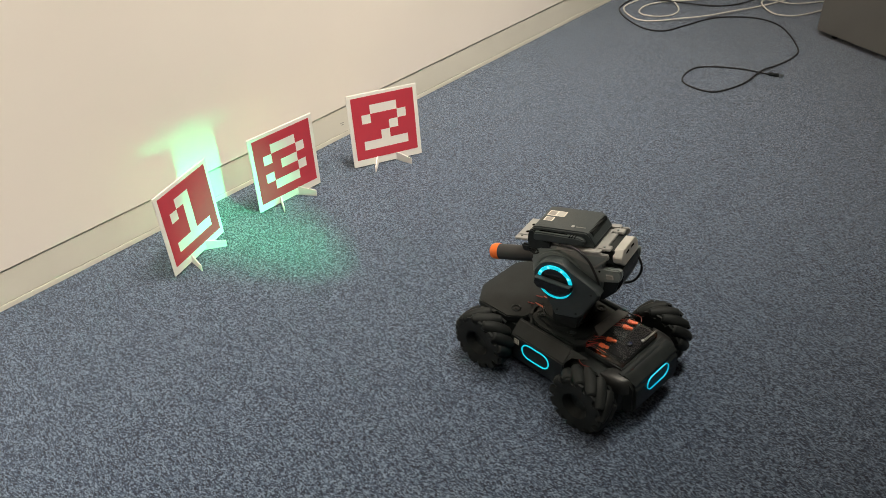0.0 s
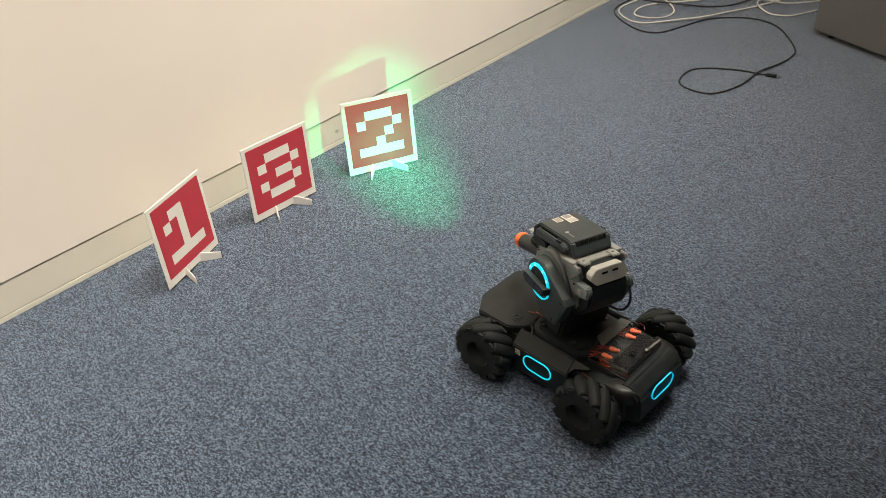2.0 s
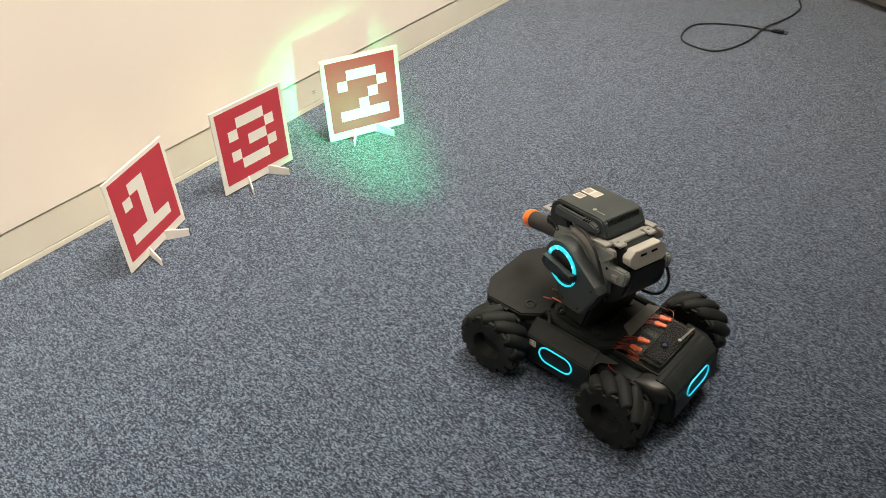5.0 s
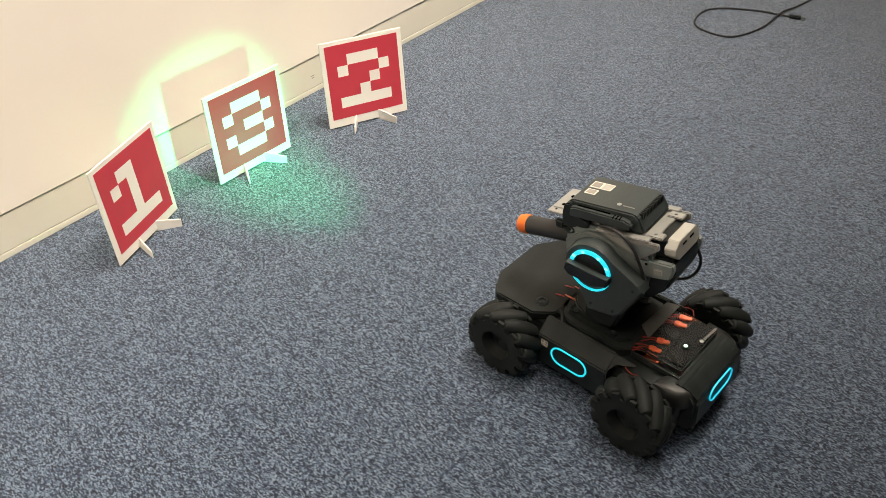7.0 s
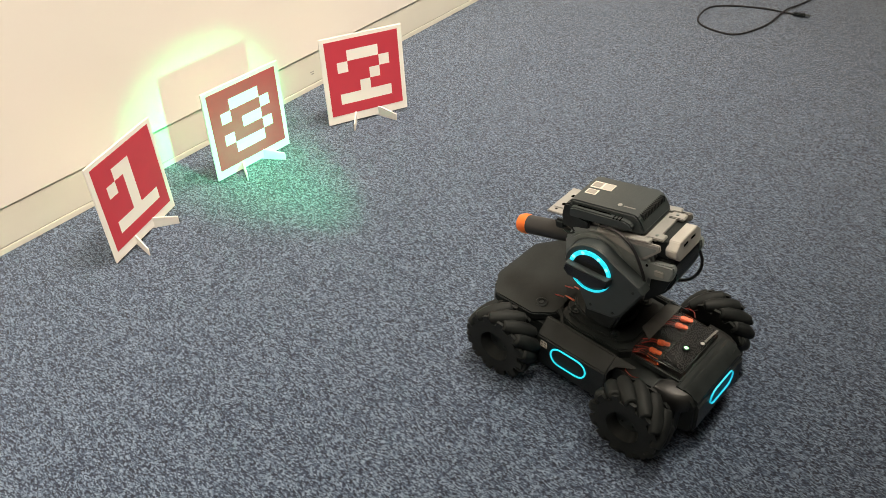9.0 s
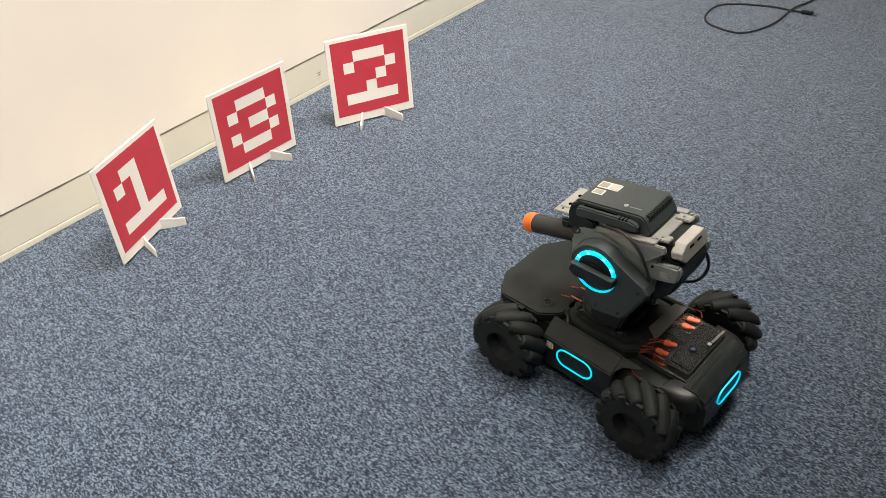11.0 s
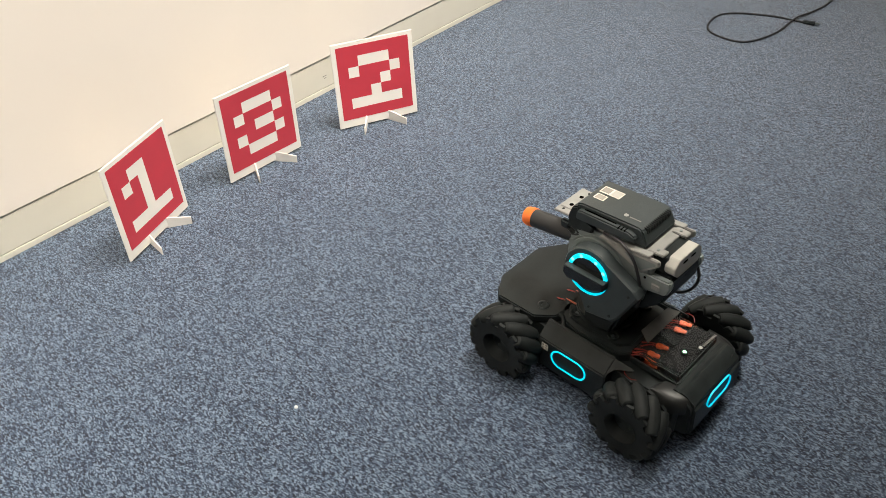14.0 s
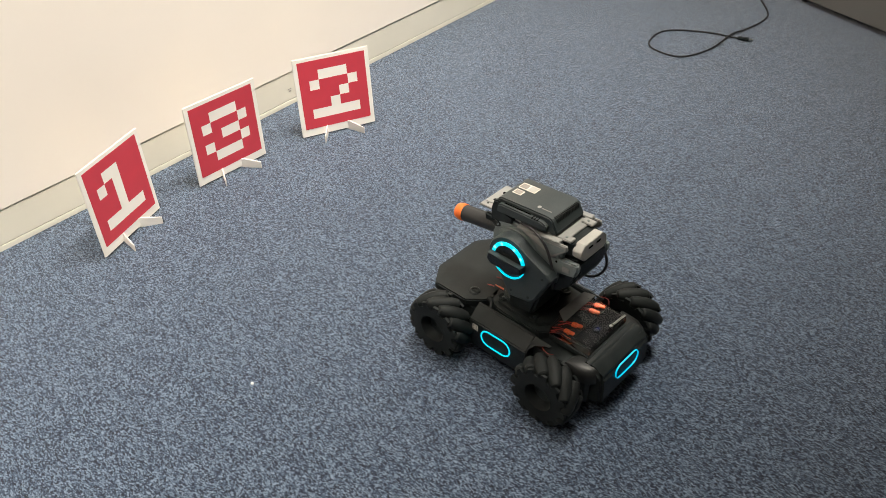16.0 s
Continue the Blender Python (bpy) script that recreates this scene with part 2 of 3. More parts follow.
def pill(half, r, seg=12):
    return [(half + r * math.cos(a), r * math.sin(a)) for a in (math.pi * (k / seg - 0.5) for k in range(seg + 1))] + \
           [(-half + r * math.cos(a), r * math.sin(a)) for a in (math.pi * (k / seg + 0.5) for k in range(seg + 1))]


def arc_band(r0, r1, a0, a1, place, depth, seg=24, bm=None):
    bm = bm or bmesh.new()
    rows = []
    for k in range(seg + 1):
        a = radians(a0 + (a1 - a0) * k / seg)
        rows.append([bm.verts.new(place(r * math.cos(a), r * math.sin(a), d)) for r, d in ((r0, 0), (r1, 0), (r1, depth), (r0, depth))])
    for a, b in zip(rows, rows[1:]):
        for k in range(4):
            bm.faces.new((a[k], a[(k + 1) % 4], b[(k + 1) % 4], b[k]))
    bm.faces.new(rows[0]), bm.faces.new(rows[-1])
    return bm


# ---- the room ----
def slab(name, lo, hi, material, label, kind="structure", bevel=0.0, category=""):
    c = [(a + b) / 2 for a, b in zip(lo, hi)]
    s = [b - a for a, b in zip(lo, hi)]
    ob = finish(box(c, s, bevel), name, material, None, "", smooth=bool(bevel))
    return tagged(ob, label, category or name.split("_")[0], kind=kind)


X0, X1, Y0 = -3.6, 4.6, -5.0
slab("floor", (X0, Y0, -0.06), (X1, 0.02, 0.0), CARPET, "blue and grey flecked loop-pile office carpet")
wall = slab("wall_north", (X0, -0.002, 0.0822), (X1, 0.12, 2.6), WALL, "smooth warm white painted wall panel above a recessed skirting")
# three unseen walls added to close the room and hold the fill down
slab("wall_south", (X0, Y0 - 0.1, -0.06), (X1, Y0, 2.6), UNSEEN_GREY, "plain unseen wall added to close the room, grey to cut bounced light")
slab("wall_west", (X0 - 0.1, Y0 - 0.1, -0.06), (X0, 0.12, 2.6), UNSEEN_GREY, "plain unseen wall added to close the room, grey to cut bounced light")
slab("wall_east", (X1, Y0 - 0.1, -0.06), (X1 + 0.1, 0.12, 2.6), UNSEEN_GREY, "plain unseen wall added to close the room, grey to cut bounced light")
slab("ceiling", (X0 - 0.1, Y0 - 0.1, 2.6), (X1 + 0.1, 0.12, 2.7), CEIL, "plain white ceiling")
skirt = slab("baseboard", (X0, 0.0, 0.0125), (X1, 0.03, 0.0805), SKIRT, "cream painted skirting board below the wall panel", bevel=0.0012)
# grey strip stands for the shade the wall panel drops on the skirting
part("gap_shade_strip", box(((X0 + X1) / 2, 0.0110, 0.0813), (X1 - X0, 0.02, 0.0014)), SHADE_JOINT, skirt, "grey strip in the gap above the skirting, shade put into its colour")
part("trim_joint", box(((X0 + X1) / 2, 0.0140, 0.0120), (X1 - X0, 0.025, 0.0011)), SHADE_JOINT, skirt, "fine dark joint above the floor strip")
part("floor_trim", box(((X0 + X1) / 2, 0.0145, 0.0057), (X1 - X0, 0.03, 0.0114), 0.0008), SKIRT, skirt, "narrow cream strip along the carpet")
# a little scribble on the skirting, drawn as two dark bars
part("pencil_mark", box((0.079, -0.0004, 0.040), (0.011, 0.0006, 0.0013), m=None), INK, skirt, "small dark scribbled mark")
part("pencil_mark", box((0.080, -0.0004, 0.035), (0.007, 0.0006, 0.0016), m=None), INK, skirt, "small dark scribbled mark")


# ---- marker cards ----
DIGITS = {"one": (".XX..", "X.X..", "..X..", "..X..", "XXXXX"),
          "three": (".XXX.", "X...X", "..XX.", "X...X", ".XXX."),
          "two": (".XXX.", "X...X", "...X.", "..X..", "XXXXX")}
SIDE, EDGE, TOP, FOOT, THICK = 0.150, 0.0092, 0.0078, 0.0165, 0.003


def marker_card(digit, bl, br, lean, roll, label):
    """A square foam card on two splayed feet. bl and br: ends of its printed square's lower edge on the plan."""
    u = Vector((br[0] - bl[0], br[1] - bl[1], 0)).normalized()
    yaw = math.degrees(math.atan2(u.y, u.x))
    mid = ((bl[0] + br[0]) / 2, (bl[1] + br[1]) / 2)
    root = tagged(new("marker_card"), label, "marker card", group="vision marker cards")
    root.matrix_world = pose(mid[0], mid[1], 0, 0, 0, yaw)
    tilt = Matrix.Translation((0, 0, 0.0035 + 0.084 * math.sin(radians(roll)) * 0.5)) @ pose(0, 0, 0, -lean) @ pose(0, 0, 0, 0, roll)
    w = SIDE / 2 + EDGE
    h = SIDE + TOP + FOOT
    part("board", box((0, THICK / 2, h / 2), (2 * w, THICK, h), 0.0005, tilt), BOARD, root, "white foam board")
    c = SIDE / 7
    cells = {(i + 1, j + 1) for j, row in enumerate(DIGITS[digit]) for i, ch in enumerate(row) if ch == "X"}
    red, white = bmesh.new(), bmesh.new()
    for j in range(7):
        for i in range(7):
            bm = white if (i, j) in cells else red
            x0, x1 = -SIDE / 2 + i * c, -SIDE / 2 + (i + 1) * c
            z1, z0 = FOOT + SIDE - j * c, FOOT + SIDE - (j + 1) * c
            h = -0.0003 if bm is white else -0.0004
            bm.faces.new([bm.verts.new(tilt @ Vector(p)) for p in ((x0, h, z0), (x1, h, z0), (x1, h, z1), (x0, h, z1))])
    for bm in (red, white):
        bmesh.ops.remove_doubles(bm, verts=bm.verts, dist=1e-5)
        r = bmesh.ops.extrude_face_region(bm, geom=bm.faces[:])
        bmesh.ops.translate(bm, verts=[v for v in r["geom"] if isinstance(v, bmesh.types.BMVert)], vec=(0, 0.0002, 0))
    part("printed_square", red, REDPRINT, root, "red printed square")
    part("printed_digit", white, BOARD, root, "white blocky digit " + digit)
    for x, tip in ((-0.027, -0.044), (0.022, 0.046)):
        d = Vector((tip - x, -0.033, 0))
        turn = Matrix.Translation((x, 0.001, 0)) @ Matrix.Rotation(math.atan2(d.y, d.x), 4, "Z")
        n = d.length
        pts = [(-n * 0.9, 0.0), (n, 0.0), (n, 0.015), (0.004, 0.021), (-0.004, 0.021), (-n * 0.9, 0.015)]
        part("foot", prism(pts, "y", -0.0011, 0.0011, 0.0003, m=turn), BOARD, root, "slotted white board foot")
    return root


marker_card("one", (-0.510, -0.167), (-0.370, -0.113), 4.5, 1.8, "square white foam card with red panel and digit one")
marker_card("three", (-0.259, -0.116), (-0.110, -0.120), 2.3, 0.3, "square white foam card with red panel and digit three")
marker_card("two", (0.0, -0.139), (0.137, -0.202), 7.5, 0.0, "square white foam card with red panel and digit two")


# ---- cables and cabinet ----
def cable(name, pts, r, material, label):
    ob = finish(tube([(x, y, z + r) for x, y, z in pts], r, 8, 8), name, material)
    tagged(ob, label, "cable")
    return ob


black_cable = cable("black_cable", [(1.62, -0.02, 0), (1.45, -0.06, 0), (1.28, -0.05, 0), (1.2, -0.083, 0), (1.138, -0.194, 0), (1.154, -0.264, 0), (1.236, -0.295, 0),
    (1.325, -0.324, 0), (1.385, -0.37, 0), (1.426, -0.445, 0), (1.405, -0.528, 0), (1.292, -0.627, 0), (1.22, -0.646, 0), (1.136, -0.634, 0.001), (1.073, -0.621, 0.0045),
    (0.967, -0.615, 0.001), (0.879, -0.578, 0), (0.871, -0.508, 0), (0.905, -0.472, 0), (0.977, -0.467, 0), (1.021, -0.504, 0), (1.056, -0.571, 0), (1.066, -0.612, 0),
    (1.072, -0.642, 0)], 0.0024, CABLEBLACK, "thin black cable lying in loops on the carpet")
turn = Matrix.Translation((1.074, -0.655, 0.0045)) @ Matrix.Rotation(math.atan2(-0.036, 0.011), 4, "Z")
part("plug", box((0, 0, 0), (0.03, 0.012, 0.008), 0.002, turn), BLACK, black_cable, "black plug housing")
part("plug_tip", box((0.019, 0, 0), (0.011, 0.008, 0.0045), 0.0005, turn), STEEL, black_cable, "bare metal plug tip")

cable("white_cable", [(1.451, -0.092, 0), (1.356, -0.074, 0), (1.27, -0.064, 0), (1.229, -0.077, 0), (1.198, -0.114, 0), (1.182, -0.161, 0), (1.207, -0.206, 0), (1.264, -0.262, 0.005),
    (1.33, -0.314, 0.006), (1.424, -0.362, 0.006), (1.513, -0.395, 0), (1.584, -0.429, 0.003), (1.655, -0.444, 0), (1.738, -0.465, 0)], 0.0026, CABLEWHITE, "thin white cable lying in loops on the carpet")
cable("white_cable", [(1.412, -0.094, 0.006), (1.378, -0.167, 0.006), (1.339, -0.212, 0), (1.285, -0.221, 0), (1.245, -0.194, 0), (1.229, -0.152, 0), (1.243, -0.125, 0), (1.291, -0.114, 0),
    (1.34, -0.127, 0), (1.387, -0.161, 0), (1.458, -0.225, 0), (1.56, -0.293, 0), (1.66, -0.33, 0)], 0.0026, CABLEWHITE, "thin white cable lying in loops on the carpet")
cable("white_cable", [(1.581, -0.303, 0.005), (1.568, -0.369, 0.007), (1.579, -0.422, 0.008), (1.608, -0.466, 0), (1.662, -0.517, 0), (1.721, -0.558, 0)], 0.0026, CABLEWHITE, "thin white cable lying in loops on the carpet")
cable("white_cable", [(1.676, -0.454, 0.006), (1.633, -0.425, 0.008), (1.586, -0.399, 0.008), (1.549, -0.393, 0.006), (1.513, -0.418, 0.005), (1.493, -0.462, 0), (1.508, -0.51, 0), (1.549, -0.538, 0),
    (1.613, -0.565, 0), (1.678, -0.584, 0)], 0.0026, CABLEWHITE, "thin white cable lying in loops on the carpet")
cable("black_cable", [(1.35, -0.034, 0), (1.353, -0.119, 0.006), (1.377, -0.188, 0.006), (1.432, -0.28, 0), (1.486, -0.331, 0), (1.554, -0.375, 0.010), (1.636, -0.405, 0.012), (1.70, -0.43, 0.0)], 0.0026, CABLEBLACK,
    "thin black cable tangled among white cables")


def cabinet():
    root = tagged(new("floor_cabinet"), "grey laminate cabinet standing on short black feet", "cabinet")
    root.matrix_world = pose(1.408, -0.640, 0, 0, 0, -106.7)
    part("body", box((0.40, 0.26, 0.357), (0.84, 0.50, 0.686), 0.003), CABINET, root)
    part("plinth", box((0.40, 0.265, 0.015), (0.80, 0.46, 0.012), 0.001), DARKGAP, root, "black underside rail")
    for x in (0.03, 0.77):
        for y in (0.035, 0.47):
            part("foot", cyl((x, y, 0.007), 0.010, 0.014, bevel=0.002), BLACK, root, "short round black foot")


cabinet()


speck = bmesh.new()
bmesh.ops.create_icosphere(speck, subdivisions=3, radius=0.0027)
bead = tagged(finish(speck, "gel_bead", BEAD), "small round white gel bead on the carpet", "bead")


# ---- the robot ----
def wheel(parent, x, y, hand, spin):
    """A mecanum wheel: two toothed discs, a hub and twelve slanted rubber rollers. hand: which way the rollers slant."""
    out = 1 if x > 0 else -1
    rim = bmesh.new()
    for side in (-1, 1):
        pts = []
        for k in range(12):
            for da, r in ((-0.5, 0.037), (-0.26, 0.037), (-0.2, 0.0445), (0.16, 0.0455), (0.24, 0.038)):
                a = 2 * math.pi * (k + da + 0.12 * side * hand) / 12 + spin
                pts.append((r * math.cos(a), r * math.sin(a)))
        inner = [(0.0215 * math.cos(math.atan2(q, p)), 0.0215 * math.sin(math.atan2(q, p))) for p, q in pts]
        band(pts, inner, lambda u, v, d, s=side: Vector((s * (0.0155 + d), u, v)), 0.004, rim)
    lathe([(0.0215, -0.0195), (0.0190, -0.0115), (0.0165, -0.005), (0.0165, 0.0155), (0.021, 0.0155), (0.034, 0.013), (0.034, -0.013), (0.021, -0.0155)], "x", (0, 0, 0), 32, True, rim,
          Matrix.Diagonal((-out, 1, 1, 1)))
    ob = part("wheel", rim, RUBBER, parent, "black mecanum wheel with slanted rollers")
    ob.matrix_local = pose(x, y, 0.054) @ Matrix.Scale(1.08, 4)
    prof = [(0.0, -0.0235), (0.005, -0.0235), (0.0070, -0.022), (0.0098, -0.012), (0.0108, 0.0), (0.0098, 0.012), (0.0070, 0.022), (0.005, 0.0235), (0.0, 0.0235)]
    shared, ring = None, None
    for k in range(12):
        a = 2 * math.pi * k / 12 + spin
        m = Matrix.Rotation(a, 4, "X") @ Matrix.Translation((0, 0.0392, 0)) @ Matrix.Rotation(radians(45 * hand), 4, "Y")
        if shared is None:
            o = part("roller", lathe(prof, "x", (0, 0, 0), 12), RUBBER, ob)
            shared = o.data
        else:
            o = new("roller", shared)
            o.parent = ob
        o.matrix_local = m
        if k % 2 == 1:
            if ring is None:
                o = part("washer", lathe([(0.0070, -0.0005), (0.0082, -0.0005), (0.0082, 0.0005), (0.0070, 0.0005)], "x", (-0.0150 * out, 0, 0), 12, True), COPPER, ob, "copper-coloured roller washer")
                ring = o.data
            else:
                o = new("washer", ring)
                o.parent = ob
                tagged(o, "copper-coloured roller washer")
            o.matrix_local = m
    cap = part("hub_cap", cyl((0, 0, 0), 0.0165, 0.003, "x", 24), BLACK, ob, "recessed black hub")
    cap.matrix_local = pose(0.004 * out, 0, 0)
    for k in range(4):
        a = math.pi / 4 + k * math.pi / 2
        part("hub_bolt", cyl((out * 0.006, 0.010 * math.cos(a), 0.010 * math.sin(a)), 0.0017, 0.002, "x", 8), BLACK, ob)
    return ob


def mirrored(pts):
    return pts + [(-x, y) for x, y in reversed(pts)]


BARREL_AXIS = pose(-0.018, 0.063, 0.0236, -5)


def robot():
    root = tagged(new("wheeled_robot"), "black four-wheeled toy robot with a swivelling blaster turret", "robot")
    root.matrix_world = pose(-0.193, -0.877, 0, 0, 0, -2.5)

    # chassis
    chassis = part("chassis", prism(mirrored([(0.062, -0.150), (0.072, -0.140), (0.072, -0.06), (0.072, 0.06), (0.072, 0.135), (0.05, 0.150)]), "z", 0.022, 0.082, 0.004), BLACK, root)
    part("chassis_deck", prism(mirrored([(0.044, -0.060), (0.058, -0.046), (0.061, 0.020), (0.056, 0.044), (0.036, 0.060)]), "z", 0.080, 0.0965, 0.002), BLACK, chassis)
    part("deck_plate", prism(mirrored([(0.034, -0.052), (0.048, -0.040), (0.052, 0.012), (0.047, 0.040), (0.030, 0.054)]), "z", 0.0965, 0.1005, 0.0014), SATIN, chassis, "raised black plate around the turret")
    part("axle_beam", box((0, -0.101, 0.05), (0.18, 0.022, 0.022), 0.002), BLACK, chassis)
    part("axle_beam", box((0, 0.101, 0.05), (0.18, 0.022, 0.022), 0.002), BLACK, chassis)
    for x, y in ((-0.0375, 0.036), (-0.040, -0.026), (0.040, -0.026), (0.0375, 0.036)):
        part("screw", cyl((x, y, 0.1015), 0.0028, 0.003, "z", 12, bevel=0.0006), CHARCOAL, chassis, "dark deck screw")
        part("screw_seat", lathe([(0.0042, 0), (0.0075, 0), (0.0075, 0.0032), (0.0042, 0.0018)], "z", (x, y, 0.1002), 16, True), BLACK, chassis)

    # front hood
    hood = part("front_hood", prism(mirrored([(0.044, 0.050), (0.060, 0.058), (0.078, 0.080), (0.079, 0.142), (0.043, 0.166)]), "z", 0.083, 0.0965, 0.0022), SATIN, root, "satin black hexagonal hood plate")
    part("hood_skirt", prism(mirrored([(0.050, 0.062), (0.066, 0.084), (0.071, 0.138), (0.040, 0.160)]), "z", 0.040, 0.083, 0.003), BLACK, hood)
    part("bumper", prism(mirrored([(0.062, 0.135), (0.062, 0.150), (0.046, 0.170)]), "z", 0.022, 0.080, 0.004), SATIN, root, "satin black front bumper")
    for x in (-0.052, 0.052):
        part("latch_ring", lathe([(0.0045, 0), (0.0085, 0), (0.0090, 0.0012), (0.0072, 0.0026), (0.0050, 0.0026)], "z", (x, 0.082, 0.0962), 20, True), BLACK, hood)
        part("latch_pin", cyl((x, 0.082, 0.0972), 0.0036, 0.0022, "z", 12), BLACK, hood)
    part("hood_hook", tube([(-0.050, 0.055, 0.098), (-0.055, 0.045, 0.096), (-0.066, 0.036, 0.092), (-0.072, 0.020, 0.088)], 0.0035), SATIN, root)
    for x in (-0.0265, -0.0035):
        part("red_wire", tube([(x + 0.0005, 0.080, 0.0950), (x, 0.070, 0.0990), (x, 0.064, 0.1005)], 0.0010, 6), REDWIRE, root, "thin red wire")
        part("wire_ferrule", lathe([(0.0001, 0.0085), (0.0008, 0.008), (0.0011, 0.002), (0.0015, -0.003), (0.0016, -0.0080), (0.0011, -0.0090), (0.0001, -0.0090)], "y", (x + 0.003, 0.0560, 0.1015), 12, False, None, None), FERRULE, root, "copper-red wire ferrule")
    # side armour with its light
    for s in (-1, 1):
        prof = [(s * 0.070, 0.020), (s * 0.086, 0.024), (s * 0.090, 0.034), (s * 0.090, 0.079), (s * 0.0685, 0.0970), (s * 0.064, 0.0970)]
        plate = part("side_armour", prism(prof, "y", -0.050, 0.060, 0.0018), SATIN, root, "satin black side armour plate")
        slope = Matrix(((s * -0.7668, 0, s * 0.6419, s * 0.090), (0, 1, 0, 0), (0.6419, 0, 0.7668, 0.079), (0, 0, 0, 1)))
        part("armour_tail", prism([(0.004, -0.0495), (0.0165, -0.0560), (0.0250, -0.0770), (0.0282, -0.0785), (0.0285, -0.0495)], "z", -0.0035, -0.0005, 0.0006, m=slope), SATIN, plate)
        part("status_light", band(pill(0.0135, 0.0155), pill(0.0135, 0.0132), lambda u, v, d, s=s: Vector((s * (0.0897 + d), 0.007 + u, 0.059 + v)), 0.0012), CYAN, plate, "glowing cyan pill-shaped ring light")
        if s < 0:
            part("sticker", box((-0.0903, 0.0475, 0.068), (0.0004, 0.0105, 0.0105)), STICKER, plate, "small square white sticker")
            for k, (u, v, w, h) in enumerate(((-0.0028, 0.0028, 0.003, 0.003), (0.0028, 0.0028, 0.003, 0.003), (-0.0028, -0.0028, 0.003, 0.003), (0.0022, -0.001, 0.0042, 0.0015), (0.003, -0.0034, 0.002, 0.0018))):
                part("sticker_print", box((-0.0906, 0.0475 - u, 0.068 + v), (0.0003, w, h)), INK, plate)
        part("wire_loop", tube([(s * 0.070, -0.066, 0.09), (s * 0.076, -0.070, 0.091), (s * 0.078, -0.080, 0.090), (s * 0.072, -0.086, 0.087)], 0.0006, 6), REDWIRE, root, "thin red wire")

    # rear
    rear = part("rear_body", prism([(-0.126, 0.022), (-0.162, 0.026), (-0.169, 0.036), (-0.166, 0.080), (-0.157, 0.0905), (-0.138, 0.0955), (-0.126, 0.09)], "x", -0.062, 0.062, 0.005), BLACK, root, "black rear body with rounded corners")
    part("tail_light", band(pill(0.0165, 0.0132), pill(0.0165, 0.0124), lambda u, v, d: Vector((u - 0.001, -0.1674 - d + (v + 0.002) * 0.066, 0.0715 + v)), 0.0022), TAILCYAN, rear, "glowing cyan pill-shaped ring light")
    for s in (-1, 1):
        guard = bmesh.new()
        outline = [(0.046, -0.1600), (0.058, -0.1585), (0.068, -0.152), (0.074, -0.142), (0.0765, -0.130), (0.0765, -0.106), (0.060, -0.106), (0.046, -0.112)]
        levels = [(0.068, 0.0), (0.077, 0.0), (0.0840, 0.0012), (0.0890, 0.0045), (0.0912, 0.0100)]
        rings = []
        for z, pull in levels:
            ring = []
            for x, y in outline:
                d = Vector((0.050 - x, -0.125 - y))
                d = d.normalized() * min(pull, d.length) if d.length else d
                ring.append(guard.verts.new((s * (x + d.x), y + d.y, z)))
            rings.append(ring)
        n = len(outline)
        for a, b in zip(rings, rings[1:]):
            for k in range(n):
                guard.faces.new((a[k], a[(k + 1) % n], b[(k + 1) % n], b[k]))
        guard.faces.new(rings[0]), guard.faces.new(rings[-1])
        part("corner_guard", guard, GUARD, rear, "smooth rounded black corner guard")
    bay = part("electronics_bay", box((0, -0.096, 0.090), (0.098, 0.072, 0.012), 0.002), BLACK, root)
    part("circuit_module", box((0.004, -0.112, 0.0985), (0.084, 0.030, 0.005), 0.001), PIANO, bay)
    cover = part("clear_cover", prism(mirrored([(0.049, -0.131), (0.050, -0.060)]), "z", 0.0965, 0.1085, 0.0015, inset=0.02), CLEAR, root, "clear glossy acrylic cover over the wiring")
    for x, y, z, yaw in ((-0.0355, -0.0830, 0.1020, 12), (-0.0160, -0.0835, 0.1020, 18), (0.0265, -0.0850, 0.1020, 14), (0.0415, -0.0840, 0.1020, 20)):
        m = pose(x, y, z, 0, 0, yaw)
        part("connector", box((0, 0.001, 0), (0.0088, 0.0095, 0.0072), 0.0012, m), PLUG, bay, "orange wire connector")
        part("connector_boot", box((0.0004, -0.0068, -0.0003), (0.0062, 0.0075, 0.0056), 0.0010, m), PLUG, bay, "orange wire connector")
        part("connector_ridge", box((0, 0.0025, 0.0040), (0.0060, 0.0022, 0.0010), 0.0003, m), PLUG, bay)
        for dx in (-0.0020, 0.0020):
            part("red_wire", tube([m @ Vector(q) for q in ((dx, 0.005, 0), (dx - 0.001, 0.013, 0.001), (dx * 2 - 0.005, 0.024, -0.003))], 0.0011, 6), REDWIRE, bay, "thin red wire")
    for x in (-0.046, -0.006, 0.012):
        part("black_wire", tube([(x, -0.064, 0.100), (x + 0.006, -0.076, 0.1025), (x + 0.004, -0.092, 0.1005), (x + 0.012, -0.104, 0.099)], 0.0013, 6), BLACK, bay)
    part("emblem", cyl((0.0145, -0.1245, 0.1088), 0.0030, 0.0004, "z", 6), WHITEINK, cover, "small white printed emblem")
    bars = bmesh.new()
    for k in range(10):
        box((0.0205 + 0.0030 * k, -0.1255 - 0.0002 * k, 0.1088), (0.0021, 0.0034, 0.0004), bm=bars)
    part("emblem_bar", bars, DIMINK, cover, "row of small white printed bars")
    flap = pose(0.004, -0.066, 0.1095, 22)
    part("cover_flap", prism([(-0.030, -0.004), (0.052, -0.004), (0.040, 0.012), (-0.022, 0.014)], "z", -0.0005, 0.0005, 0.0002, m=flap), FILM, cover, "raised glossy clear flap of the cover, ceiling reflection painted grey")
    cover.visible_shadow = False
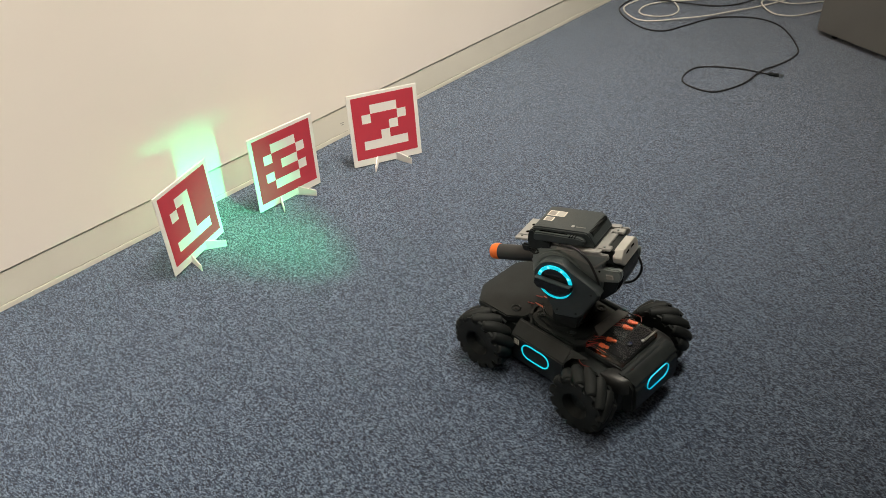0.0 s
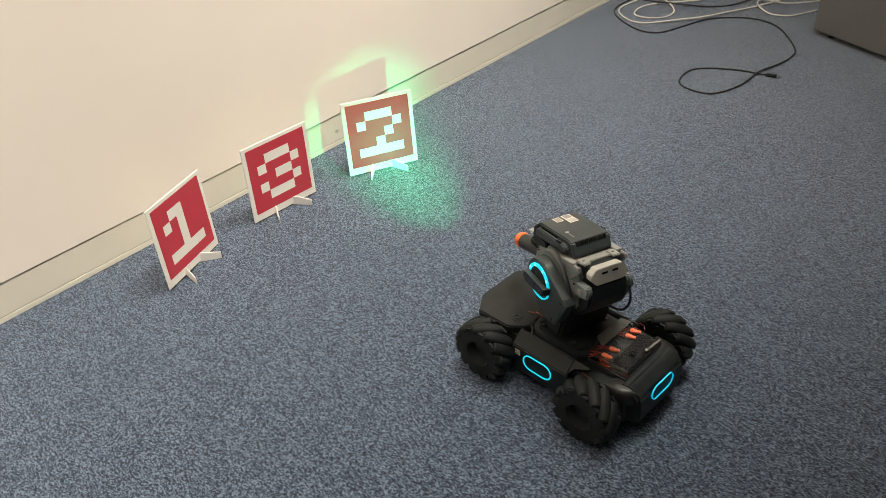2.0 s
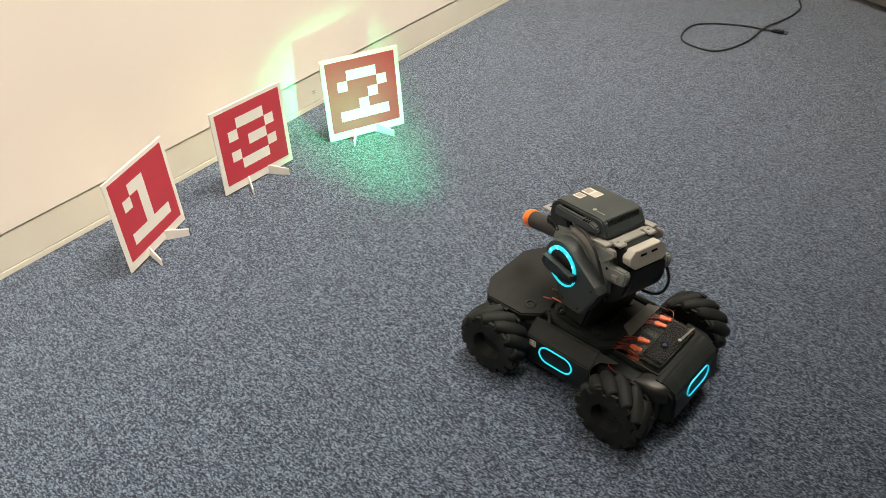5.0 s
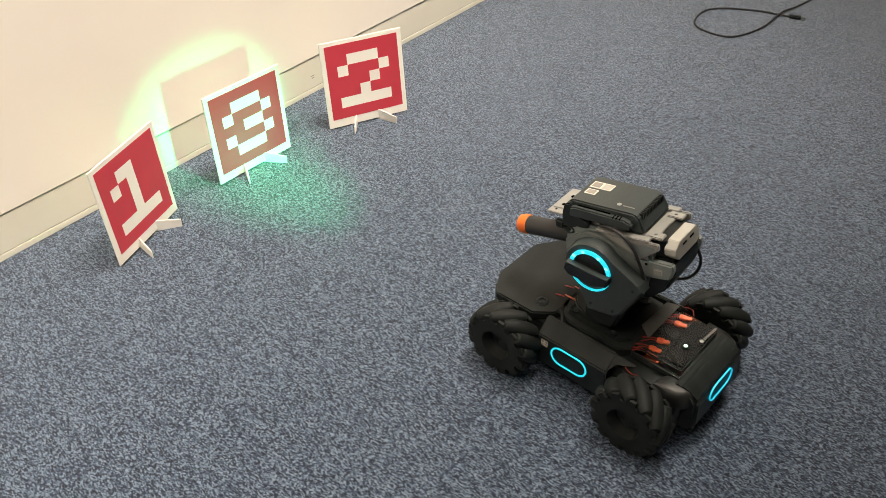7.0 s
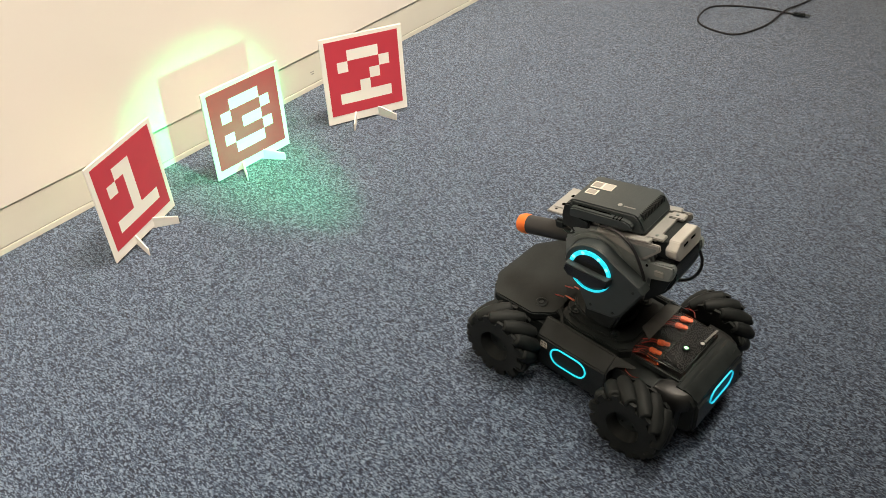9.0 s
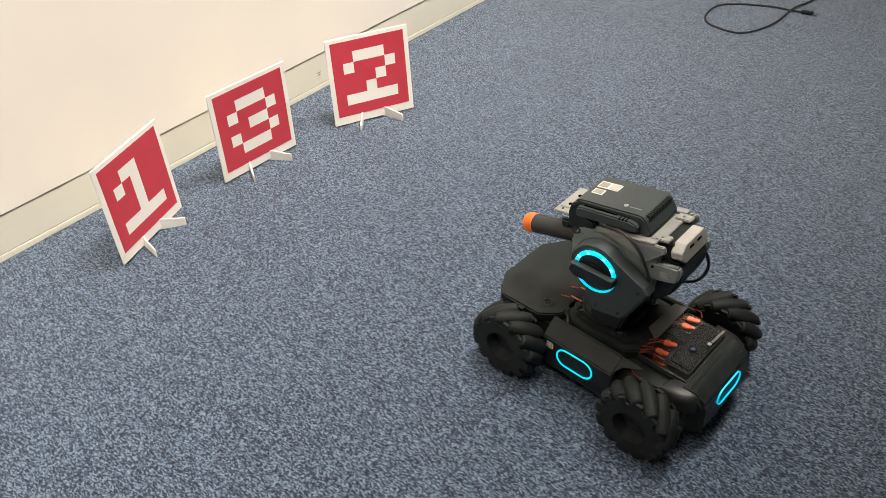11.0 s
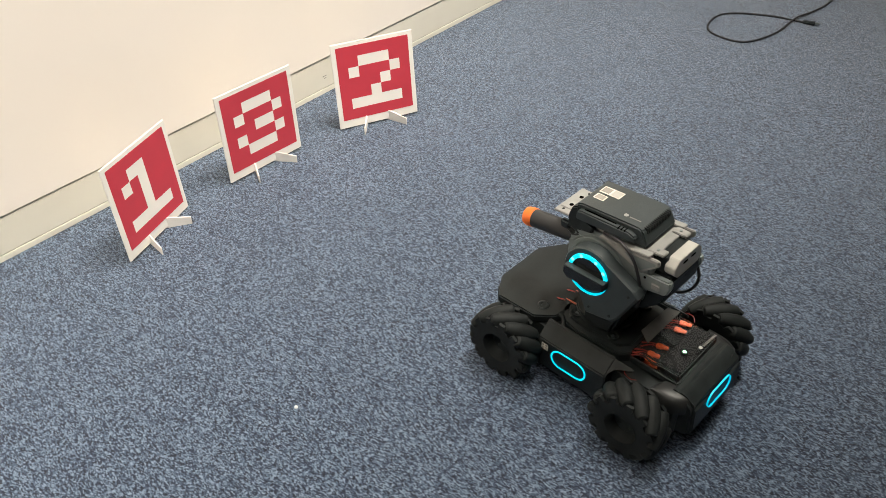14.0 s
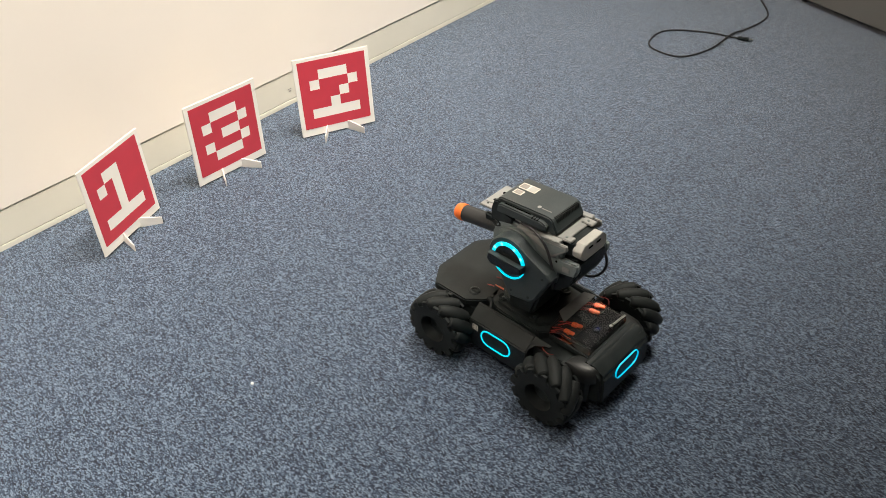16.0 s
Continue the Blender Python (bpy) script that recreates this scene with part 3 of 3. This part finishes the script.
    part("cover_screw", cyl((0.040, -0.065, 0.109), 0.002, 0.002, "z", 10), BLACK, cover)
    part("cover_screw", cyl((-0.040, -0.065, 0.109), 0.002, 0.002, "z", 10), BLACK, cover)
    part("status_bezel", lathe([(0.0042, 0), (0.0054, 0), (0.0054, 0.0086), (0.0046, 0.0094), (0.0040, 0.0088)], "z", (-0.004, -0.112, 0.0970), 20, True), BLACK, bay)
    # added drum that carries the status lights and turns them away when off
    drum = part("status_drum", box((0, 0, 0), (0.0060, 0.0052, 0.0052), 0.0004), BLACK, bay, "tiny black drum added to turn the status lights in and out of view")
    part("status_led", cyl((0, 0, 0.0024), 0.0026, 0.0006, "z", 12), LED, drum, "white-green status light point")
    part("status_led", cyl((-0.0028, 0, 0), 0.0016, 0.0006, "x", 12), BLUELED, drum, "blue status light point")

    for i, (x, y) in enumerate(((-0.107, 0.103), (0.107, 0.103), (-0.107, -0.103), (0.107, -0.103))):
        wheel(root, x, y, -1 if x * y < 0 else 1, (0.1, 0.3, 0.22, 0.05)[i])

    # turret yoke: turns on the chassis
    yoke = part("turret_yoke", cyl((0, 0, 0.1035), 0.043, 0.010, "z", 40, bevel=0.002), BLACK, root, "black swivelling turret yoke")
    part("yoke_neck", prism([(-0.034, 0.106), (0.010, 0.106), (0.012, 0.150), (0.016, 0.170), (-0.046, 0.170), (-0.044, 0.142)], "x", -0.0455, 0.0455, 0.004), BLACK, yoke)
    arm = [(-0.003, 0.139), (0.016, 0.172), (0.034, 0.187), *[(0.001 + 0.038 * math.cos(radians(q)), 0.2045 + 0.038 * math.sin(radians(q))) for q in range(0, 132, 10)], (-0.0665, 0.2140), (-0.0735, 0.2060), (-0.0500, 0.1560), (-0.0410, 0.1465)]
    for s in (-1, 1):
        a = part("yoke_arm", prism(arm, "x", s * 0.0602, s * 0.0625, 0, prism(arm, "x", s * 0.045, s * 0.0602), inset=0.045), CHARCOAL, yoke, "charcoal hexagonal side arm")
        a.data.set_sharp_from_angle(angle=radians(24))
        at = lambda u, v, d, s=s: Vector((s * (0.0620 + d), 0.001 + u, 0.2045 + v))
        part("ring_light", arc_band(0.0246, 0.0298, 4, 176, at, 0.003), CYAN, a, "glowing cyan arc light")
        part("lower_ring_light", arc_band(0.0282, 0.0304, 198, 330, at, 0.0028), CYAN, a, "thin glowing cyan arc light")
        for ang in (28, 64, 112, 146):
            q = (0.0272 * math.cos(radians(ang)), 0.0272 * math.sin(radians(ang)))
            part("bright_spot", cyl(at(q[0], q[1], 0.0026), 0.0025, 0.0014, "x", 12), CYANHOT, a, "bright light point")
        part("pivot_cap", cyl(at(0, 0, 0.0010), 0.0244, 0.004, "x", 32, bevel=0.001), PIANO, a, "round black pivot cap")
        grip = part("pivot_grip", prism([(0.001 + u, 0.2045 + v) for u, v in ((-0.0312, 0.0072), (-0.0240, 0.0050), (0.0240, 0.0052), (0.0312, 0.0050), (0.0330, -0.0060), (0.0250, -0.0140), (-0.0160, -0.0125), (-0.0312, -0.0060))], "x", s * 0.0630, s * 0.0735, 0.0009, inset=0.03), CHARCOAL, a, "angular charcoal grip bar")
        part("grip_face", prism([(0.001 + u, 0.2045 + v) for u, v in ((-0.0290, 0.0050), (-0.0230, 0.0034), (0.0230, 0.0034), (0.0292, 0.0030), (0.0310, -0.0060), (0.0242, -0.0124), (-0.0155, -0.0108), (-0.0290, -0.0050))], "x", s * 0.0733, s * 0.0742, 0.0003), PIANO, grip, "gloss black face of the grip")
        for y, z in ((-0.0065, 0.152), (-0.038, 0.156), (-0.0600, 0.2030)):
            part("bolt", cyl((s * 0.0627, y, z), 0.002, 0.001, "x", 10), BLACK, a)

    # blaster head: turns and tips about its own axle
    head = part("blaster_head", cyl((0, 0.001, 0.0085), 0.0445, 0.0835, "x", 48, bevel=0.003), GREY, root, "dark grey tipping blaster head")
    part("shell", prism([(0.051, 0.000), (0.049, 0.030), (0.0355, 0.0485), (0.030, 0.0565), (-0.070, 0.0565), (-0.078, 0.030), (-0.066, -0.020), (-0.030, -0.036), (0.036, -0.030)], "x", -0.0385, 0.0385, 0.004), GREY, head)
    part("belly", prism([(-0.020, -0.047), (-0.062, -0.036), (-0.092, -0.012), (-0.104, 0.012), (-0.102, 0.032), (-0.060, 0.034), (-0.020, 0.0)], "x", -0.033, 0.033, 0.004), BLACK, head, "black lower rear housing")
    for s in (-1, 1):
        bracket = part("side_bracket", prism([(-0.006, 0.0568), (-0.088, 0.0600), (-0.089, 0.0520), (-0.064, 0.0320), (-0.052, 0.0380), (-0.024, 0.0500)], "x", s * 0.0380, s * 0.0425, 0.0012), PLATE, head, "light grey triangular bracket")
        part("bracket_flange", prism([(-0.002, 0.0562), (-0.075, 0.0592), (-0.075, 0.0627), (-0.002, 0.0597)], "x", s * 0.0330, s * 0.0435, 0.0008), PLATE, bracket)
        part("bracket_recess", prism([(-0.040, 0.0535), (-0.084, 0.0545), (-0.0835, 0.0515), (-0.0640, 0.0365), (-0.0545, 0.0410)], "x", s * 0.0424, s * 0.0430, 0.0002), GREY, bracket)
        lower = part("lower_shell", prism([(-0.050, 0.0300), (-0.066, 0.0285), (-0.104, 0.0330), (-0.106, 0.0240), (-0.100, 0.0100), (-0.070, 0.0060), (-0.052, 0.0160)], "x", s * 0.0300, s * 0.0400, 0.0022), GREY, head, "grey lower side shell")
        part("button", box((s * 0.0405, -0.0860, 0.0190), (0.0030, 0.0120, 0.0090), 0.0012), PLATE, lower, "small raised grey button")
        part("shell_screw", cyl((s * 0.0400, -0.0700, 0.0265), 0.0018, 0.0014, "x", 10), BORE, lower)
        part("shell_arc", arc_band(0.0375, 0.0425, 12, 172, lambda u, v, d, s=s: Vector((s * (0.0415 + d), 0.001 + u, 0.0085 + v)), 0.0024), GREY, head)
        part("shell_rib", prism([(0.044, 0.0300), (0.030, 0.0440), (-0.002, 0.0470), (-0.002, 0.0455), (0.0295, 0.0425), (0.0425, 0.0292)], "x", s * 0.0383, s * 0.0398, 0.0003), GREY, head)
        part("cable_clip", box((s * 0.0400, -0.0190, 0.0540), (0.0040, 0.0070, 0.0085), 0.0010), GREY, head)
    top = part("mounting_plate", box((0, 0.000, 0.0585), (0.062, 0.156, 0.0035), 0.0008), PLATE, head, "light grey mounting plate with holes")
    for x, y, r in ((-0.012, 0.064, 0.0030), (0.010, 0.064, 0.0030), (-0.024, 0.068, 0.0016), (0.024, 0.062, 0.0016)):
        part("plate_hole", cyl((x, y, 0.0616 if abs(x) < 0.02 else 0.0604), r, 0.0006, "z", 14), BORE, top)
    part("plate_lip", box((-0.001, 0.0600, 0.0608), (0.040, 0.030, 0.0016), 0.0006), PLATE, top)
    for x in (-0.0255, 0.0255):
        part("plate_tab", box((x, -0.077, 0.0605), (0.013, 0.020, 0.004), 0.001), PLATE, top)
        part("tab_screw", cyl((x, -0.076, 0.0628), 0.0021, 0.002, "z", 14, bevel=0.0004), GREY, top)
    ctrl = part("controller", prism([(0.042, 0.0615), (0.048, 0.070), (0.042, 0.084), (0.034, 0.0875), (-0.050, 0.0875), (-0.056, 0.084), (-0.064, 0.066), (-0.062, 0.0615)], "x", -0.033, 0.033, 0.002), CHARCOAL, head, "charcoal control box with cooling slots")
    for s in (-1, 1):
        rail = part("controller_rail", prism([(0.038, 0.0665), (0.036, 0.0790), (0.030, 0.0815), (-0.040, 0.0805), (-0.050, 0.0765), (-0.0505, 0.0690), (-0.045, 0.0665)], "x", s * 0.0310, s * 0.0405, 0.0018), CHARCOAL, ctrl, "long side rail of the control box")
        part("rail_groove", prism([(0.028, 0.0815), (0.024, 0.0822), (-0.016, 0.0816), (-0.020, 0.0808)], "x", s * 0.0330, s * 0.0350, 0), BORE, rail)
        for k in range(3):
            part("rail_rib", box((s * 0.0370, -0.0260 - 0.0046 * k, 0.0803), (0.0072, 0.0016, 0.0020), 0.0004), BORE, rail)
        part("front_clip", prism([(0.050, 0.050), (0.050, 0.066), (0.044, 0.082), (0.036, 0.0845), (0.031, 0.066), (0.010, 0.064), (0.012, 0.052), (0.034, 0.050)], "x", s * 0.0265, s * 0.0385, 0.0018), BLACK, ctrl, "black clip at the front of the control box")
    for k in range(15):
        part("vent_slot", box((-0.0245 + 0.0035 * k, -0.0545, 0.0820), (0.0012, 0.010, 0.0078), 0, None), BLACK, ctrl)
    for cx, cy, w, h in ((-0.0065, 0.0238, 0.0115, 0.0155), (0.0110, 0.0180, 0.0150, 0.0300)):
        part("sticker", box((cx, cy, 0.0877), (w, h, 0.0004)), STICKER, ctrl, "small white printed sticker")
    for cx, cy, w, h in ((-0.0065, 0.0238, 0.0088, 0.0120), (0.0110, 0.0255, 0.0110, 0.0120)):
        part("sticker_print", box((cx, cy, 0.0880), (w, h, 0.0003)), INK, ctrl)
    part("sticker_print", box((0.0110, 0.0105, 0.0880), (0.0125, 0.0125, 0.0003)), PALE, ctrl)
    part("emblem", cyl((-0.0190, -0.0235, 0.0877), 0.0032, 0.0004, "z", 6), WHITEINK, ctrl, "small pale printed emblem")
    part("emblem_bar", box((-0.0200, -0.0370, 0.0877), (0.0016, 0.0160, 0.0004)), DIMINK, ctrl)
    sens = part("rear_unit", prism([(-0.0305, 0.041), (-0.0305, 0.049), (-0.0215, 0.0575), (0.0215, 0.0575), (0.0305, 0.049), (0.0305, 0.037), (0.0245, 0.031), (-0.0215, 0.031)], "y", -0.089, -0.104, 0.0009), PALE, head, "pale grey octagonal rear unit with two slots")
    part("rear_unit_neck", box((0, -0.080, 0.045), (0.054, 0.022, 0.024), 0.001), BLACK, head)
    for x in (-0.008, 0.010):
        part("slot", box((x, -0.1042, 0.0490), (0.010, 0.0008, 0.0032), 0.0003), BORE, sens)
    hook = part("hook", box((-0.0330, 0.0560, 0.0470), (0.0090, 0.0150, 0.0140), 0.0030), BLACK, head, "black plastic hook clip")
    part("hook_loop", tube([(-0.0355, 0.0500, 0.0500), (-0.0370, 0.0400, 0.0500), (-0.0370, 0.0330, 0.0440), (-0.0365, 0.0420, 0.0390), (-0.0350, 0.0500, 0.0420)], 0.0022), BLACK, hook)
    part("cable_loop", tube([(0.030, -0.086, 0.040), (0.034, -0.096, 0.022), (0.035, -0.104, 0.000), (0.034, -0.101, -0.018), (0.031, -0.091, -0.031), (0.028, -0.078, -0.036), (0.022, -0.062, -0.034)], 0.0022), CABLEBLACK, head, "thin black looped cable")
    part("cable_loop", tube([(-0.038, -0.006, 0.064), (-0.044, -0.030, 0.0665), (-0.047, -0.047, 0.060), (-0.0475, -0.058, 0.047), (-0.0475, -0.065, 0.029), (-0.0465, -0.069, 0.010), (-0.044, -0.068, -0.010), (-0.036, -0.060, -0.030)], 0.0020), CABLEBLACK, head, "thin black looped cable")

    # barrel, hollow to the emitter
    for name, bm, material, label in (
            ("barrel", lathe([(0.0122, -0.022), (0.0128, 0.002), (0.0128, 0.056), (0.0085, 0.056), (0.0085, 0.033), (0.0085, -0.022)], "y", (0, 0, 0), 32, True), BARREL, "dark grey barrel tube"),
            ("muzzle", lathe([(0.0129, 0.0562), (0.0136, 0.0575), (0.0136, 0.065), (0.0120, 0.0705), (0.0060, 0.0718), (0.0060, 0.0675), (0.0090, 0.0665), (0.0090, 0.0562)], "y", (0, 0, 0), 32, True), ORANGE, "bright orange muzzle tip"),
            ("bore", lathe([(0.0056, 0.0715), (0.0056, 0.0670), (0.0084, 0.0662), (0.0084, 0.031), (0.0001, 0.031)], "y", (0, 0, 0), 32), BORE, ""),
            ("emitter", cyl((-0.0004, 0.0350, -0.0027), 0.0056, 0.0006, "y", 16), BEAM, "glowing green emitter inside the barrel")):
        part(name, bm, material, head, label).matrix_local = BARREL_AXIS
    # added disc, out of sight: slides past the emitter to put the beam out
    shutter = part("shutter", cyl((0, 0, 0), 0.0083, 0.0006, "y", 24), BORE, head, "unseen black disc added inside the barrel to block the beam")
    return yoke, head, shutter, drum


BLUELED = glow("blue_status_led", (0.012, 0.035, 1.0), 12.0)
LED = glow("white_status_led", (0.42, 1.0, 0.56), 2.2)
yoke, head, shutter, drum = robot()


# ---- what moves ----
def motions():
    # seconds, turn and tip of the turret
    aim = [(0.0, 9.4, -12.0), (0.12, 5.9, -12.0), (0.25, 1.4, -12.0), (0.5, -5.4, -12.1), (0.75, -13.6, -12.2), (1.0, -19.8, -12.3), (1.25, -22.4, -12.3), (1.5, -23.4, -12.3), (4.2, -23.4, -12.3), (4.8, -23.5, -12.3),
           (5.2, -12.0, -12.0), (5.6, -2.0, -11.5), (6.0, -0.5, -11.3), (6.3, -0.4, -11.3), (9.2, -0.4, -11.3), (10.8, -1.0, -11.0), (11.2, -1.7, -10.0), (11.5, -2.2, -8.9), (12.0, -2.7, -6.9), (12.5, -2.9, -5.7),
           (13.0, -3.0, -4.6), (13.5, -3.0, -4.2), (16.0, -3.0, -4.6)]
    walk(yoke, [(t, pose(0, 0.011, 0, 0, 0, a + 2.5)) for t, a, b in aim])
    walk(head, [(t, pose(0, 0.0134, 0.1939, b, 0, a + 2.5)) for t, a, b in aim])
    walk(shutter, [(t, BARREL_AXIS @ pose(0, d, 0)) for t, d in ((0.0, 0.0325), (10.0, 0.0325), (10.2, 0.0390), (16.0, 0.0390))])

    # a spent bead rolls out over the carpet and stops
    roll = [(0.0, -0.25, -0.80), (12.1, -0.25, -0.80), (12.2, -0.36, -0.700), (12.3, -0.422, -0.672), (12.4, -0.472, -0.665), (12.5, -0.500, -0.651), (12.6, -0.511, -0.632), (12.7, -0.516, -0.613),
            (12.8, -0.530, -0.602), (12.9, -0.540, -0.600), (13.0, -0.544, -0.600), (16.0, -0.544, -0.600)]
    walk(bead, [(t, pose(x, y, 0.0024)) for t, x, y in roll])

    # the status light blinks by its added drum: lit side up, dark side up, at the end blue side up
    turns, side = [(0.0, -180)], -180
    for t, to in ((0.3, 0), (1.15, -180), (2.25, 0), (2.75, -180), (3.75, 0), (4.3, -180), (6.7, 0), (7.7, -180), (8.2, 0), (9.3, -180), (11.7, 0), (12.7, -180), (13.2, 0), (14.2, -180), (14.8, -270), (15.65, -180)):
        turns += [(t + 0.033 * k, side + (to - side) * k / 3) for k in range(4)]
        side = to
    turns.append((16.0, side))
    walk(drum, [(t, pose(-0.004, -0.112, 0.1020, 0, a)) for t, a in turns])


motions()
